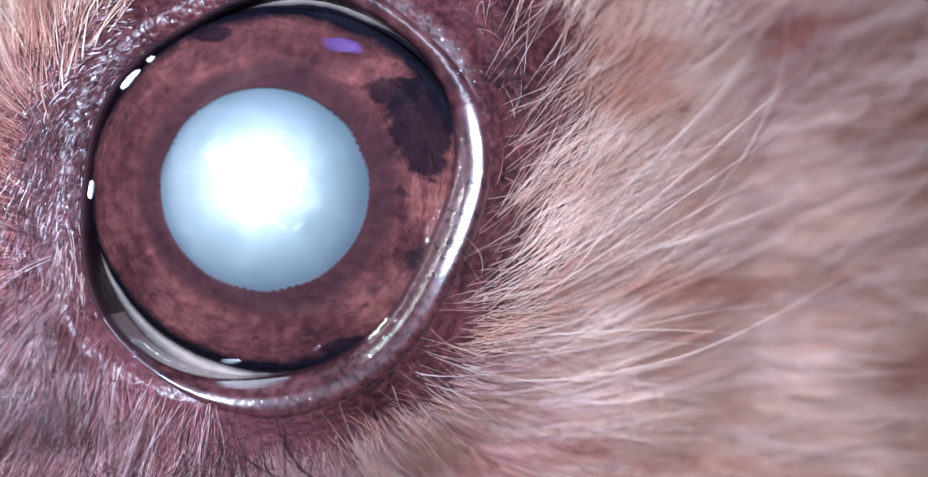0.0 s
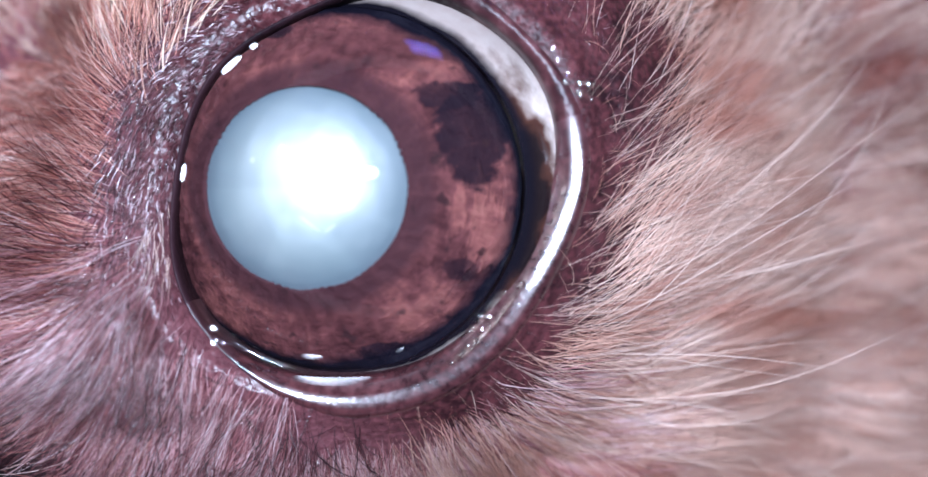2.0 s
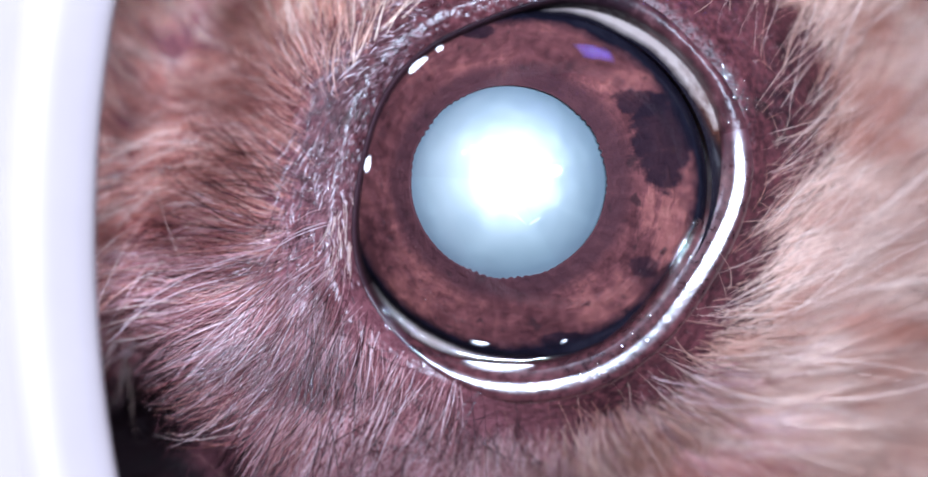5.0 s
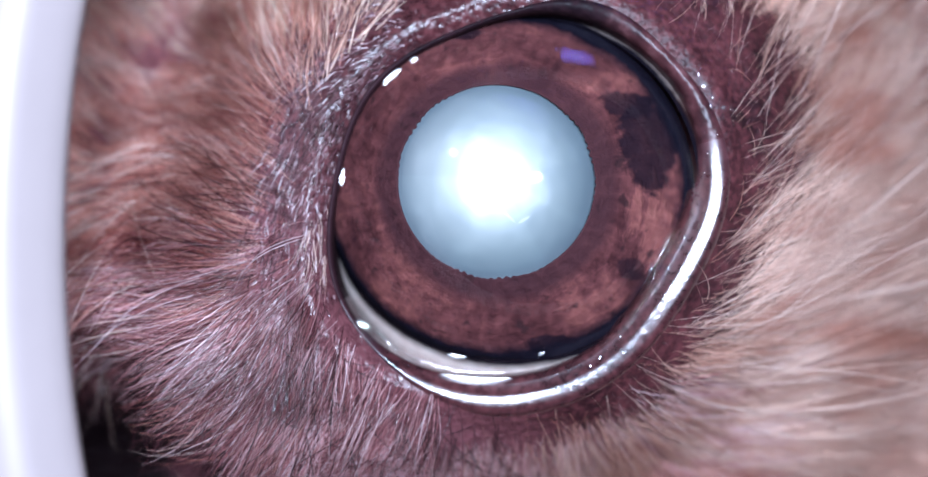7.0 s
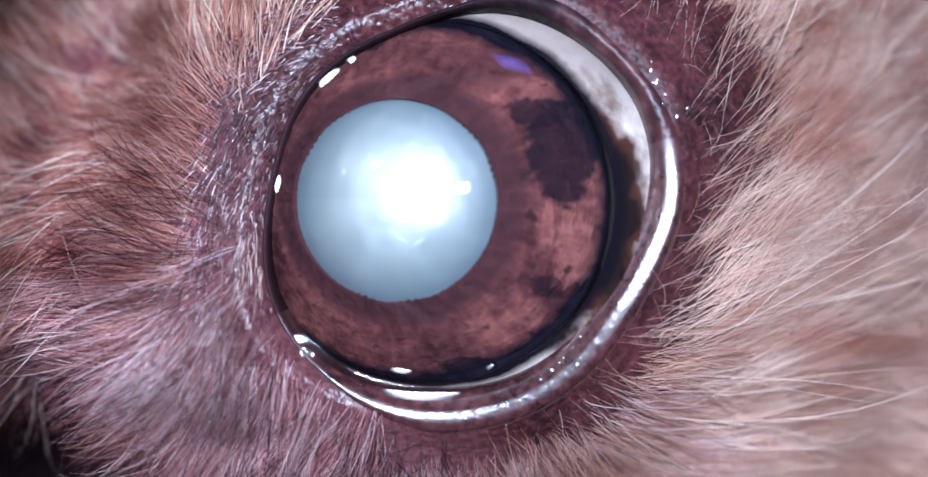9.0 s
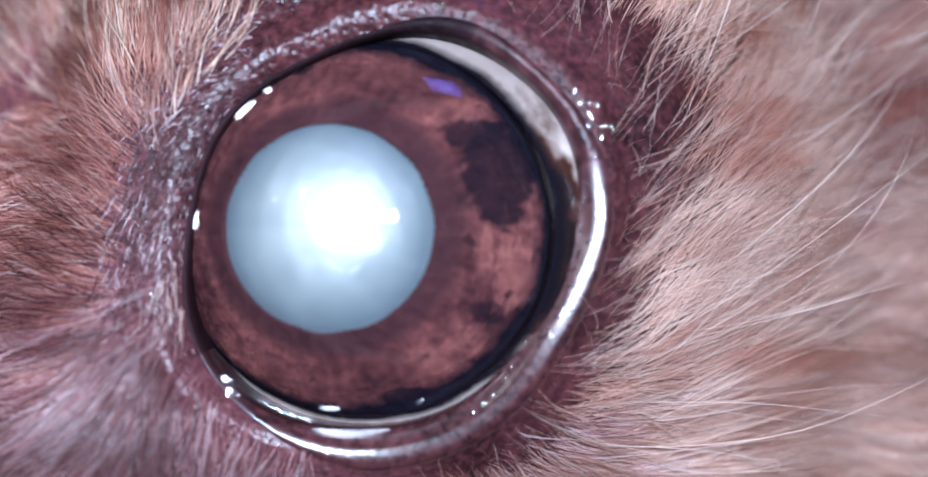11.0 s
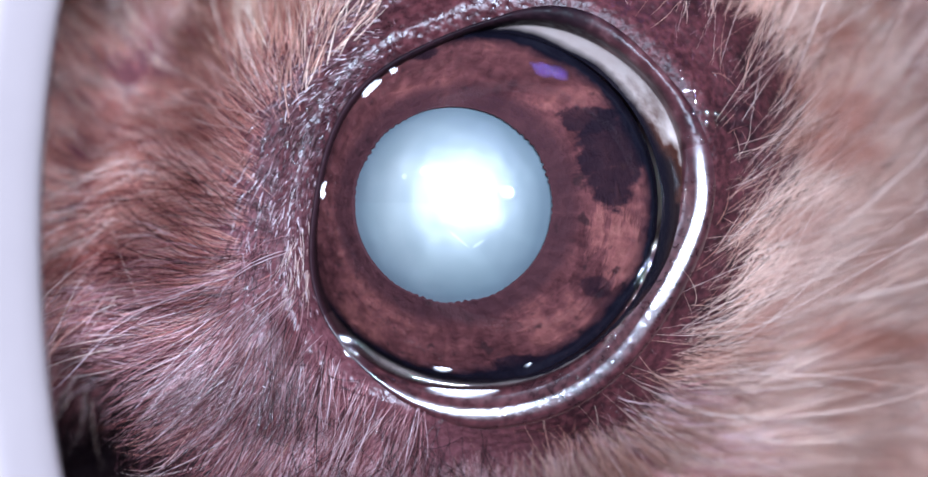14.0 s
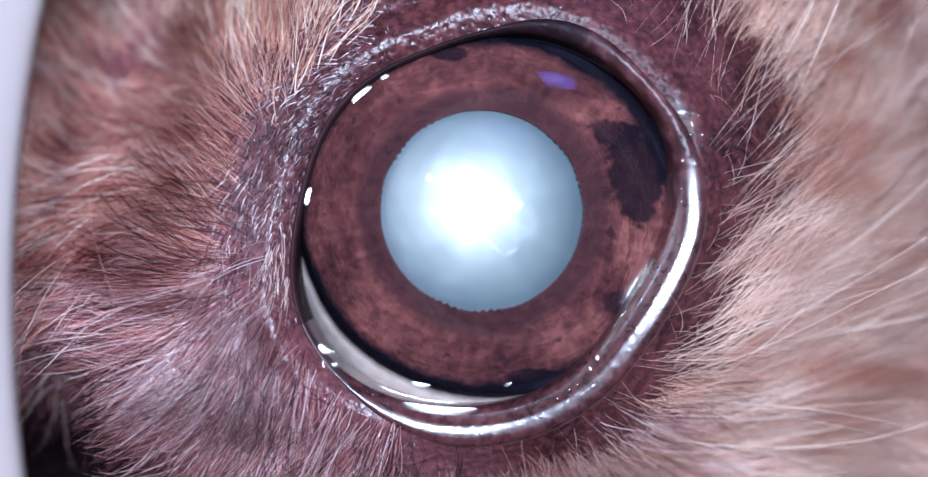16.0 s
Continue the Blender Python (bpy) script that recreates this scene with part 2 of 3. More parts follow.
def lens_mat():
    m, n, l, b = material("white_cataract")
    r, ang, x, z = polar(n, l)
    v = coords(n, l, 1.0)
    cloud = noise_tex(n, l, v, 330.0, 4.0)
    streak = noise_tex(n, l, coords(n, l, (160.0, 0.0, 620.0)), 1.0, 3.0)
    col = mix(n, l, 0.35, ramp(n, l, cloud, [(0.3, (0.185, 0.248, 0.248)), (0.7, (0.240, 0.300, 0.292))]), ramp(n, l, streak, [(0.3, (0.150, 0.215, 0.225)), (0.7, (0.270, 0.322, 0.312))]))
    # blue edge tint, also darkened for the light's fall-off across the dome
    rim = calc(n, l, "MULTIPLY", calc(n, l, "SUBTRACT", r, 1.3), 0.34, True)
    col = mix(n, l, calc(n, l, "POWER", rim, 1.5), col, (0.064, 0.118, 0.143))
    # faint wedges between the lens sutures
    comb = n.new("ShaderNodeCombineXYZ")
    l.new(calc(n, l, "MULTIPLY", ang, 1.9), comb.inputs[0])
    wedge = n.new("ShaderNodeTexVoronoi")
    wedge.inputs["Scale"].default_value = 1.3
    l.new(comb.outputs[0], wedge.inputs["Vector"])
    col = mix(n, l, 0.5, col, ramp(n, l, wedge.outputs["Color"], [(0.2, (0.82, 0.84, 0.86)), (0.8, (1.12, 1.10, 1.08))]), "MULTIPLY")
    # small dense flecks in the clouded lens
    for cx, cz, turn, rx, rz in ((0.45, -1.55, -38, 0.55, 0.055), (1.30, -1.75, 35, 0.30, 0.07), (-2.1, 1.2, 0, 0.12, 0.12)):
        c, d = math.cos(radians(turn)), math.sin(radians(turn))
        u = calc(n, l, "ADD", calc(n, l, "MULTIPLY", x, c), calc(n, l, "MULTIPLY", z, d))
        w = calc(n, l, "SUBTRACT", calc(n, l, "MULTIPLY", z, c), calc(n, l, "MULTIPLY", x, d))
        fleck = patch(n, l, u, w, cx * c + cz * d, cz * c - cx * d, rx, rz, 0.5)
        col = mix(n, l, calc(n, l, "MULTIPLY", fleck, 0.4), col, (0.62, 0.68, 0.68))
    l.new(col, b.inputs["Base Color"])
    b.inputs["Roughness"].default_value, b.inputs["Specular IOR Level"].default_value = 0.54, 0.5
    b.inputs["IOR"].default_value = 3.3
    facet = noise_tex(n, l, v, 360.0, 2.0)
    bump(n, l, b, facet, 0.00016)
    return m


def sclera_mat():
    m, n, l, b = material("white_sclera")
    tc = n.new("ShaderNodeTexCoord")
    sp = n.new("ShaderNodeSeparateXYZ")
    l.new(tc.outputs["Object"], sp.inputs[0])
    x, z = sp.outputs["X"], sp.outputs["Z"]
    v = coords(n, l, 1.0)
    blot = noise_tex(n, l, v, 420.0, 5.0)
    fine = noise_tex(n, l, v, 1500.0, 4.0)
    col = ramp(n, l, fine, [(0.3, (0.66, 0.53, 0.47)), (0.7, (0.85, 0.75, 0.68))])
    # beige tint of the upper white, with shade of the upper lid painted in
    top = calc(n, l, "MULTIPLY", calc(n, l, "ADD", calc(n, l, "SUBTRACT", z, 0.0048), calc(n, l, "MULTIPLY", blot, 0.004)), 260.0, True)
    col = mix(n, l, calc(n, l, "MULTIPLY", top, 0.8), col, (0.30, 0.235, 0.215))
    # brown pigment fringe beside the limbus, strongest at the outer side
    depth = calc(n, l, "MULTIPLY", sp.outputs["Y"], -1000.0)
    edge = calc(n, l, "ADD", depth, calc(n, l, "MULTIPLY", calc(n, l, "SUBTRACT", blot, 0.5), 4.5))
    edge = calc(n, l, "ADD", edge, calc(n, l, "MULTIPLY", x, 230.0))
    edge = calc(n, l, "SUBTRACT", edge, calc(n, l, "MULTIPLY", calc(n, l, "ABSOLUTE", calc(n, l, "ADD", z, 0.0002)), 240.0))
    col = mix(n, l, calc(n, l, "MULTIPLY", calc(n, l, "SUBTRACT", edge, 7.3), 0.8, True), col, (0.085, 0.030, 0.020))
    col = mix(n, l, calc(n, l, "MULTIPLY", calc(n, l, "SUBTRACT", edge, 8.4), 1.0, True), col, (0.012, 0.007, 0.008))
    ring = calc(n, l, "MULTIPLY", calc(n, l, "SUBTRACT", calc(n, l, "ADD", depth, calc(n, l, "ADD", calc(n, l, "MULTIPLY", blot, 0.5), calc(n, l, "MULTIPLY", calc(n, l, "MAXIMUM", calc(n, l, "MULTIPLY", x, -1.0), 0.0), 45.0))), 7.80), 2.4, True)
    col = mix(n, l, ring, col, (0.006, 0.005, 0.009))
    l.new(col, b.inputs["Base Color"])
    b.inputs["Roughness"].default_value = 0.26
    bump(n, l, b, blot, 0.0001)
    return m


IRIS, LENS, SCLERA = iris_mat(), lens_mat(), sclera_mat()
FUR_NASAL = hair_mat("red_brown_fur", [(0.0, (0.28, 0.082, 0.064)), (0.45, (0.60, 0.225, 0.178)), (0.8, (0.80, 0.44, 0.35)), (1.0, (0.90, 0.74, 0.68))], 0.32, 0.45, (0.5, 0.30, 0.30))
FUR_BROW = hair_mat("blond_fur", [(0.0, (0.24, 0.080, 0.062)), (0.45, (0.58, 0.30, 0.215)), (1.0, (0.88, 0.72, 0.58))], 0.3, 0.6)
FUR_CHEEK = hair_mat("fawn_fur", [(0.0, (0.42, 0.200, 0.150)), (0.35, (0.60, 0.365, 0.282)), (1.0, (0.79, 0.575, 0.465))], 0.42, 0.35, (0.80, 0.55, 0.51))
FUR_TEMPLE = hair_mat("russet_fur", [(0.0, (0.26, 0.105, 0.084)), (0.45, (0.39, 0.203, 0.160)), (1.0, (0.58, 0.385, 0.312))], 0.42, 0.35, (0.74, 0.46, 0.43))
FUR_LOWER = hair_mat("mauve_fur", [(0.0, (0.14, 0.043, 0.047)), (0.5, (0.48, 0.200, 0.205)), (0.85, (0.72, 0.455, 0.460)), (1.0, (0.88, 0.72, 0.735))], 0.24, 0.65)
FUR_CHIN = hair_mat("rosy_fur", [(0.0, (0.22, 0.080, 0.082)), (0.4, (0.58, 0.315, 0.305)), (1.0, (0.90, 0.72, 0.70))], 0.36, 0.45, (0.55, 0.30, 0.31))
FUR_STUB = hair_mat("glossy_stubble", [(0.0, (0.045, 0.015, 0.019)), (0.6, (0.11, 0.042, 0.050)), (0.85, (0.30, 0.18, 0.20)), (1.0, (0.88, 0.79, 0.81))], 0.16, 1.0)
FUR_LID = hair_mat("dark_lid_hair", [(0.0, (0.040, 0.015, 0.020)), (0.6, (0.14, 0.060, 0.070)), (0.9, (0.36, 0.25, 0.26)), (1.0, (0.70, 0.60, 0.62))], 0.24, 0.9)
FUR_UMBER = hair_mat("umber_hair", [(0.0, (0.030, 0.010, 0.014)), (1.0, (0.14, 0.052, 0.060))], 0.25, 0.6)
DARK_HAIR = hair_mat("black_hair", [(0.0, (0.010, 0.006, 0.008)), (1.0, (0.03, 0.015, 0.018))], 0.4, 0.15)
WHISKER = hair_mat("pale_whisker", [(0.0, (0.74, 0.52, 0.42)), (1.0, (0.90, 0.75, 0.66))], 0.3)


def plastic_mat():
    m, n, l, b = material("white_plastic")
    v = noise_tex(n, l, coords(n, l, 1.0), 120.0, 4.0)
    l.new(ramp(n, l, v, [(0.3, (0.365, 0.305, 0.298)), (0.7, (0.405, 0.338, 0.33))]), b.inputs["Base Color"])
    b.inputs["Roughness"].default_value = 0.4
    return m


PLASTIC = plastic_mat()


# ---------------------------------------------------------------- helpers for meshes
def smooth_all(me):
    me.polygons.foreach_set("use_smooth", [True] * len(me.polygons))


def part(name, bm, mat, parent, label=""):
    me = bpy.data.meshes.new(name)
    bm.normal_update()
    bm.to_mesh(me)
    bm.free()
    me.materials.append(mat)
    smooth_all(me)
    ob = new(name, me)
    ob.parent = parent
    return tagged(ob, label)


def loft(rings, closed=True):
    """A bmesh skin over rows of points (lists of equal length, in mm)."""
    bm = bmesh.new()
    rows = [[bm.verts.new((x * MM, y * MM, z * MM)) for x, y, z in ring] for ring in rings]
    n = len(rows[0])
    for a, b in zip(rows, rows[1:]):
        for i in range(n if closed else n - 1):
            j = (i + 1) % n
            bm.faces.new((a[i], a[j], b[j], b[i]))
    return bm


# ---------------------------------------------------------------- the dog's face
EYE_C = (-2.74, 0.41)          # middle of the lid opening, x and z in mm
LID_COS = (8.75, -0.229, -0.12, -0.12, -0.179, 0.125)
LID_SIN = (0.0, 0.088, 0.986, 0.085, -0.023, 0.026)


def wrap(a):
    return (a + np.pi) % (2 * np.pi) - np.pi


def lid_radius(phi):
    a = phi % (2 * np.pi)
    corner = 0.26 * np.exp(-((a - radians(188)) / 0.6) ** 2) + 1.0 * np.exp(-((a - radians(56)) / 0.50) ** 2) + 0.27 * np.exp(-((a - radians(226)) / 0.42) ** 2) + 0.03 * np.exp(-(wrap(a) / 0.45) ** 2)
    return sum(c * np.cos(k * phi) + s * np.sin(k * phi) for k, (c, s) in enumerate(zip(LID_COS, LID_SIN))) - corner


def smoothstep(a, b, x):
    t = np.clip((x - a) / (b - a), 0, 1)
    return t * t * (3 - 2 * t)


def lid_push(phi):
    """The lids stand further forward at the outer side, over the bulge of the eyeball."""
    return -0.85 * smoothstep(radians(130), radians(32), np.abs(wrap(phi - radians(8))))


def surface(phi, d):
    """Depth of the face, in mm, at an angle round the eye and a distance outside the lid's inner edge."""
    d = np.maximum(d, 0.0)
    grow = 1 - np.exp(-d / 3.0)
    lid = -0.55 * np.exp(-((d - 1.3) / 0.9) ** 2) + lid_push(phi) * np.exp(-(d / 5.0) ** 2)
    far = 0.04 * d + 0.005 * d ** 2
    nose = -2.6 * np.exp(-(wrap(phi - radians(212)) / 0.36) ** 2) * grow * np.exp(-(d / 14.0) ** 2)
    corner = np.exp(-(wrap(phi - radians(222)) / 0.26) ** 2) * 15.0 / (1 + np.exp(-(d - 10.6) / 0.6))
    temple = 11.0 * np.exp(-(wrap(phi - 0.1) / 1.15) ** 2) * smoothstep(1.8, 16.0, d)
    brow = 8.0 * np.exp(-(wrap(phi - radians(152)) / 0.55) ** 2) * smoothstep(3.0, 12.0, d)
    x, z = d * np.cos(phi), d * np.sin(phi)
    folds = 0.3 * np.sin(x * 0.9 + 1.7 * np.sin(z * 0.5)) * np.sin(z * 0.8 + 0.6) * grow
    chin = 5.5 * np.exp(-(wrap(phi + radians(80)) / 0.6) ** 2) * smoothstep(1.8, 8.5, d)
    return lid + chin + far + nose + corner + temple + brow + folds


def lid_width(p):
    """The lid's margin is broad at the outer and lower side and thin at the inner side."""
    return (0.16 + 0.84 * smoothstep(radians(118), radians(70), np.abs(wrap(p + radians(20))))) * (1 - 0.62 * np.exp(-(wrap(p - radians(44)) / 0.55) ** 2))


def face_point(phi, d):
    r = lid_radius(phi) + d
    return EYE_C[0] + r * np.cos(phi), surface(phi, d), EYE_C[1] + r * np.sin(phi)


dog = new("dog")
tagged(dog, "reddish-fawn long-haired dog, close-up of one eye with a white clouded lens", "dog")

N_PHI = 240
PHI = [2 * math.pi * i / N_PHI for i in range(N_PHI)]
D_ROWS = [1.72 + 0.2 * k for k in range(22)] + [6.3 + 0.6 * k * (1 + 0.09 * k) for k in range(26)]
skin = part("face_skin", loft([[face_point(p, 1.72 * lid_width(p) + (d - 1.72) * (1.0 + (1 - lid_width(p)) * math.exp(-(d - 1.72)))) for p in PHI] for d in D_ROWS]), FACE_SKIN, dog, "dark purplish-brown skin under the coat")


LOWER_ROWS = ((-0.75, 2.6), (-0.45, 1.5), (-0.18, 0.65), (0.0, 0.12), (0.12, -0.18), (0.35, -0.26), (0.6, -0.31), (0.76, -0.42), (0.86, -0.452), (0.98, -0.478), (1.1, -0.499), (1.22, -0.516), (1.34, -0.529), (1.50, -0.535), (1.64, -0.48), (1.8, -0.33), (2.0, 0.1))
UPPER_ROWS = ((-0.75, 2.6), (-0.45, 1.5), (-0.18, 0.65), (0.0, 0.12), (0.1, -0.12), (0.25, -0.28), (0.5, -0.40), (0.8, -0.47), (1.1, -0.50), (1.4, -0.49), (1.65, -0.44), (1.85, -0.30), (2.05, 0.1))


def lid(name, start, stop, profile, mat, label):
    """One eyelid: a thick wet margin that wraps from the eyeball over the rim on to the skin."""
    rng = np.random.default_rng(5)
    rings = []
    steps = np.linspace(0, 1, len(profile))
    other = [np.interp(steps, np.linspace(0, 1, len(UPPER_ROWS)), [row[i] for row in UPPER_ROWS]) for i in (0, 1)]
    for k, (d_own, y_own) in enumerate(profile):
        ring = []
        for p in np.radians(np.linspace(start, stop, 260)):
            join = max(smoothstep(radians(358), radians(376), p), smoothstep(radians(229), radians(216), p)) if start > 90 else 0.0
            d, y = d_own + join * (other[0][k] - d_own), y_own + join * (other[1][k] - y_own)
            w = lid_width(p) if d > 0 else 0.38 * max(0.0, lid_width(p) - 0.16)
            uneven = rng.normal(0, 0.0015) if d > 0.5 else 0.0
            r = lid_radius(p) + d * w + uneven + 0.003 * math.sin(p * 57)
            ring.append((EYE_C[0] + r * math.cos(p), y + lid_push(p) + rng.normal(0, 0.0006), EYE_C[1] + r * math.sin(p)))
        rings.append(ring)
    return part(name, loft(rings, False), mat, dog, label)


lid("upper_eyelid", 18, 214, UPPER_ROWS, LID_UPPER, "dark upper eyelid margin")
lid("lower_eyelid", 214, 378, LOWER_ROWS, LID_LOWER, "dark wet lower eyelid with shiny rim")


def tear_line(name, start, stop, inner, outer, depth, hollow, slope, label, lean=0.0, mat=TEAR):
    """A strip of tear film with a slightly hollow face between eyeball and lid."""
    rings = []
    for j in range(9):
        t = j / 4.0 - 1
        ring = []
        for k, p in enumerate(np.radians(np.linspace(start, stop, 60))):
            w = math.sin(math.pi * (k + 0.5) / 60) ** 0.35
            r = lid_radius(p) + (inner + outer) / 2 + (outer - inner) / 2 * t * w
            s = (p - radians((start + stop) / 2)) * r
            y = depth + lid_push(p) - slope * t - hollow * t * t + 0.012 * (1 - w) + lean * s - 0.02 * abs(lean) * s * s
            ring.append((EYE_C[0] + r * math.cos(p), y, EYE_C[1] + r * math.sin(p)))
        rings.append(ring)
    return part(name, loft(rings, False), mat, dog, label)


tear_line("tear_film", 224, 350, -0.75, 0.15, -0.10, 0.10, 0.03, "clear tear film along the lower lid")
tear_line("tear_film", 306, 352, -0.24, 0.04, -0.40, 0.05, 0.0, "thin bright tear line along the outer lower lid")
tear_line("tear_pool", 249, 272, -0.04, 0.34, -0.31, 0.007, 0.036, "bright tear pool on the lower lid margin", 0.0, POOL)
tear_line("tear_pool", 135, 143.5, -0.26, 0.06, -0.18, 0.006, 0.0145, "bright tear bar along the upper lid", -0.055, POOL)
tear_line("tear_pool", 128.5, 131.5, -0.22, 0.05, -0.18, 0.005, 0.012, "bright tear bar along the upper lid", -0.055, POOL)
tear_line("tear_pool", 174, 180, -0.22, 0.04, -0.22, 0.006, 0.0135, "bright tear bar at the inner lid edge", -0.06, POOL)
tear_line("tear_pool", 249, 256, -1.02, -0.80, -0.28, 0.004, 0.021, "tear glint over the lower rim of the iris", 0.0, POOL)
tear_line("tear_pool", 280, 283, -0.90, -0.72, -0.30, 0.004, 0.017, "tear glint over the lower rim of the iris", 0.0, POOL)


def turned(profile, n=144, wobble=None):
    """A bmesh turned about an axis towards -y, from rows of radius and depth in mm."""
    rings = []
    for k, (r, d) in enumerate(profile):
        ring = []
        wide = 1 + 0.07 * float(smoothstep(4.6, 8.0, r) * (1 - smoothstep(8.5, 10.6, r)))
        for i in range(n):
            a = 2 * math.pi * i / n
            rr, dd = (r, d) if wobble is None else wobble(k, a, r, d)
            ring.append((rr * math.cos(a) * wide, -dd, rr * math.sin(a)))
        rings.append(ring)
    return loft(rings)


rng = random.Random(3)


def droplet(x, y, z, size, aim):
    """A flat-topped bead of tear fluid that faces the light."""
    bm = turned([(size, -0.05), (size * 0.97, 0.0), (size * 0.8, 0.03), (size * 0.4, 0.034), (0.001, 0.035)], 14)
    ob = part("tear_droplet", bm, TEAR, dog)
    half = (Vector((aim - x, -59 - y, -z)).normalized() + Vector(((9 if x > 0 else -10) - x, -86 - y, 12 - z)).normalized()).normalized()
    ob.matrix_basis = Matrix.Translation((x * MM, y * MM, z * MM)) @ Vector((0, -1, 0)).rotation_difference(half).to_matrix().to_4x4() @ pose(0, 0, 0, 0, rng.uniform(0, 180), 0) @ Matrix.Diagonal((rng.uniform(0.55, 0.85), 1, rng.uniform(0.9, 1.3), 1))


for phi, off, size in ((38, 1.3, 0.14), (36, 1.1, 0.20), (33, 1.0, 0.22), (31.5, 1.35, 0.15), (29, 1.15, 0.20), (27, 0.9, 0.18), (25.5, 1.45, 0.14), (23, 1.3, 0.16), (19, 0.9, 0.12), (75, 1.3, 0.16), (79, 1.5, 0.18), (83, 1.3, 0.14), (88, 1.5, 0.17), (21, 0.35, 0.10), (15, 0.4, 0.09), (4, 0.5, 0.09),
                       (-1, 0.35, 0.08), (13, 0.25, 0.10), (9.5, 0.3, 0.12), (6, 0.2, 0.09), (1.5, 0.3, 0.11), (-5, 0.3, 0.10), (-9, 0.2, 0.08), (24, 1.8, 0.13), (20.5, 1.7, 0.10), (30, 1.6, 0.12), (-38, 0.3, 0.10), (-47, 0.35, 0.15), (-51, 0.45, 0.17), (-55, 0.4, 0.10), (-57, 0.58, 0.14), (-60, 0.62, 0.20), (-64, 0.66, 0.17), (-69, 0.7, 0.11),
                       (222.5, 0.0, 0.44), (226, 0.25, 0.36), (228, 0.1, 0.22)):
    p = radians(phi)
    r = float(lid_radius(p)) + off
    size *= 1.25
    droplet(EYE_C[0] + r * math.cos(p), lid_push(p) + (-0.65 if off > 0.8 else -0.42 if off > 0.2 else -0.3), EYE_C[1] + r * math.sin(p), size, rng.uniform(-5, 3))

# ---------------------------------------------------------------- the eyeball
EYE = (-1.7, 8.5, 0.4)
eyeball = new("eyeball")
eyeball.parent = dog
eyeball.matrix_basis = pose(EYE[0] * MM, EYE[1] * MM, EYE[2] * MM)


R_GLOBE, R_LIMBUS, D_LIMBUS = 11.6, 8.4, 8.0
profile = [(R_GLOBE * math.sin(a), R_GLOBE * math.cos(a)) for a in np.linspace(math.asin((R_LIMBUS - 0.12) / R_GLOBE), math.pi - 0.001, 60)]
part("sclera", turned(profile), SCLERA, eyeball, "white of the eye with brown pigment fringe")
SAG = 5.9
R_CORNEA = (R_LIMBUS ** 2 + SAG ** 2) / (2 * SAG)
profile = [(R_CORNEA * math.sin(a), D_LIMBUS + SAG - R_CORNEA + R_CORNEA * math.cos(a)) for a in np.linspace(math.asin(R_LIMBUS / R_CORNEA), 0.0005, 40)]
cornea = part("cornea", turned(profile), CORNEA, eyeball, "clear glossy cornea")
R_PUPIL, D_PUPIL, TILT = 4.45, 11.05, 0.20


def iris_wobble(k, a, r, d):
    t = k / 40.0
    frill = (0.06 * math.sin(a * 79) * math.sin(a * 7 + 2) + 0.035 * math.sin(a * 11 + 1.0) + 0.02 * math.sin(a * 89)) * (0.5 + 0.5 * math.sin(a * 3))
    x = r + frill * max(0.0, 1 - t * 5)
    d -= TILT * r * math.cos(a) * max(0.0, 1 - min(1.0, t)) ** 0.7
    d -= 1.9 * max(0.0, math.cos(a)) ** 0.8 * max(0.0, t) ** 2 if t <= 1 else 0.0
    return x, d + 0.04 * math.sin(a * 38 + 3 * math.sin(r * 2)) * min(1.0, t * 4)


prof = []
for k in range(41):
    t = k / 40.0
    prof.append((R_PUPIL + (R_LIMBUS - 0.30 - R_PUPIL) * t, D_PUPIL - (D_PUPIL - 8.75) * (0.92 * t + 0.08 * t * t)))
iris = part("iris", turned([(R_PUPIL + 0.02, D_PUPIL - 0.5)] + prof + [(R_LIMBUS - 0.02, D_LIMBUS - 0.05)], 288, lambda k, a, r, d: iris_wobble(k - 1, a, r, d)), IRIS, eyeball, "mottled reddish-brown iris with black pigment patches")
R_DOME = 7.2
prof = [(R_DOME * math.sin(a), D_PUPIL - 0.25 - R_DOME * math.cos(math.asin(4.40 / R_DOME)) + R_DOME * math.cos(a)) for a in np.linspace(math.asin(5.0 / R_DOME), 0.0005, 30)]
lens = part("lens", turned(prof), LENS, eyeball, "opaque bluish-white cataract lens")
iris.location = (-0.30 * MM, 0, 0)
lens.matrix_basis = pose(-0.30 * MM, -D_PUPIL * MM, 0, 0, 0, math.degrees(TILT)) @ pose(0, D_PUPIL * MM, 0)


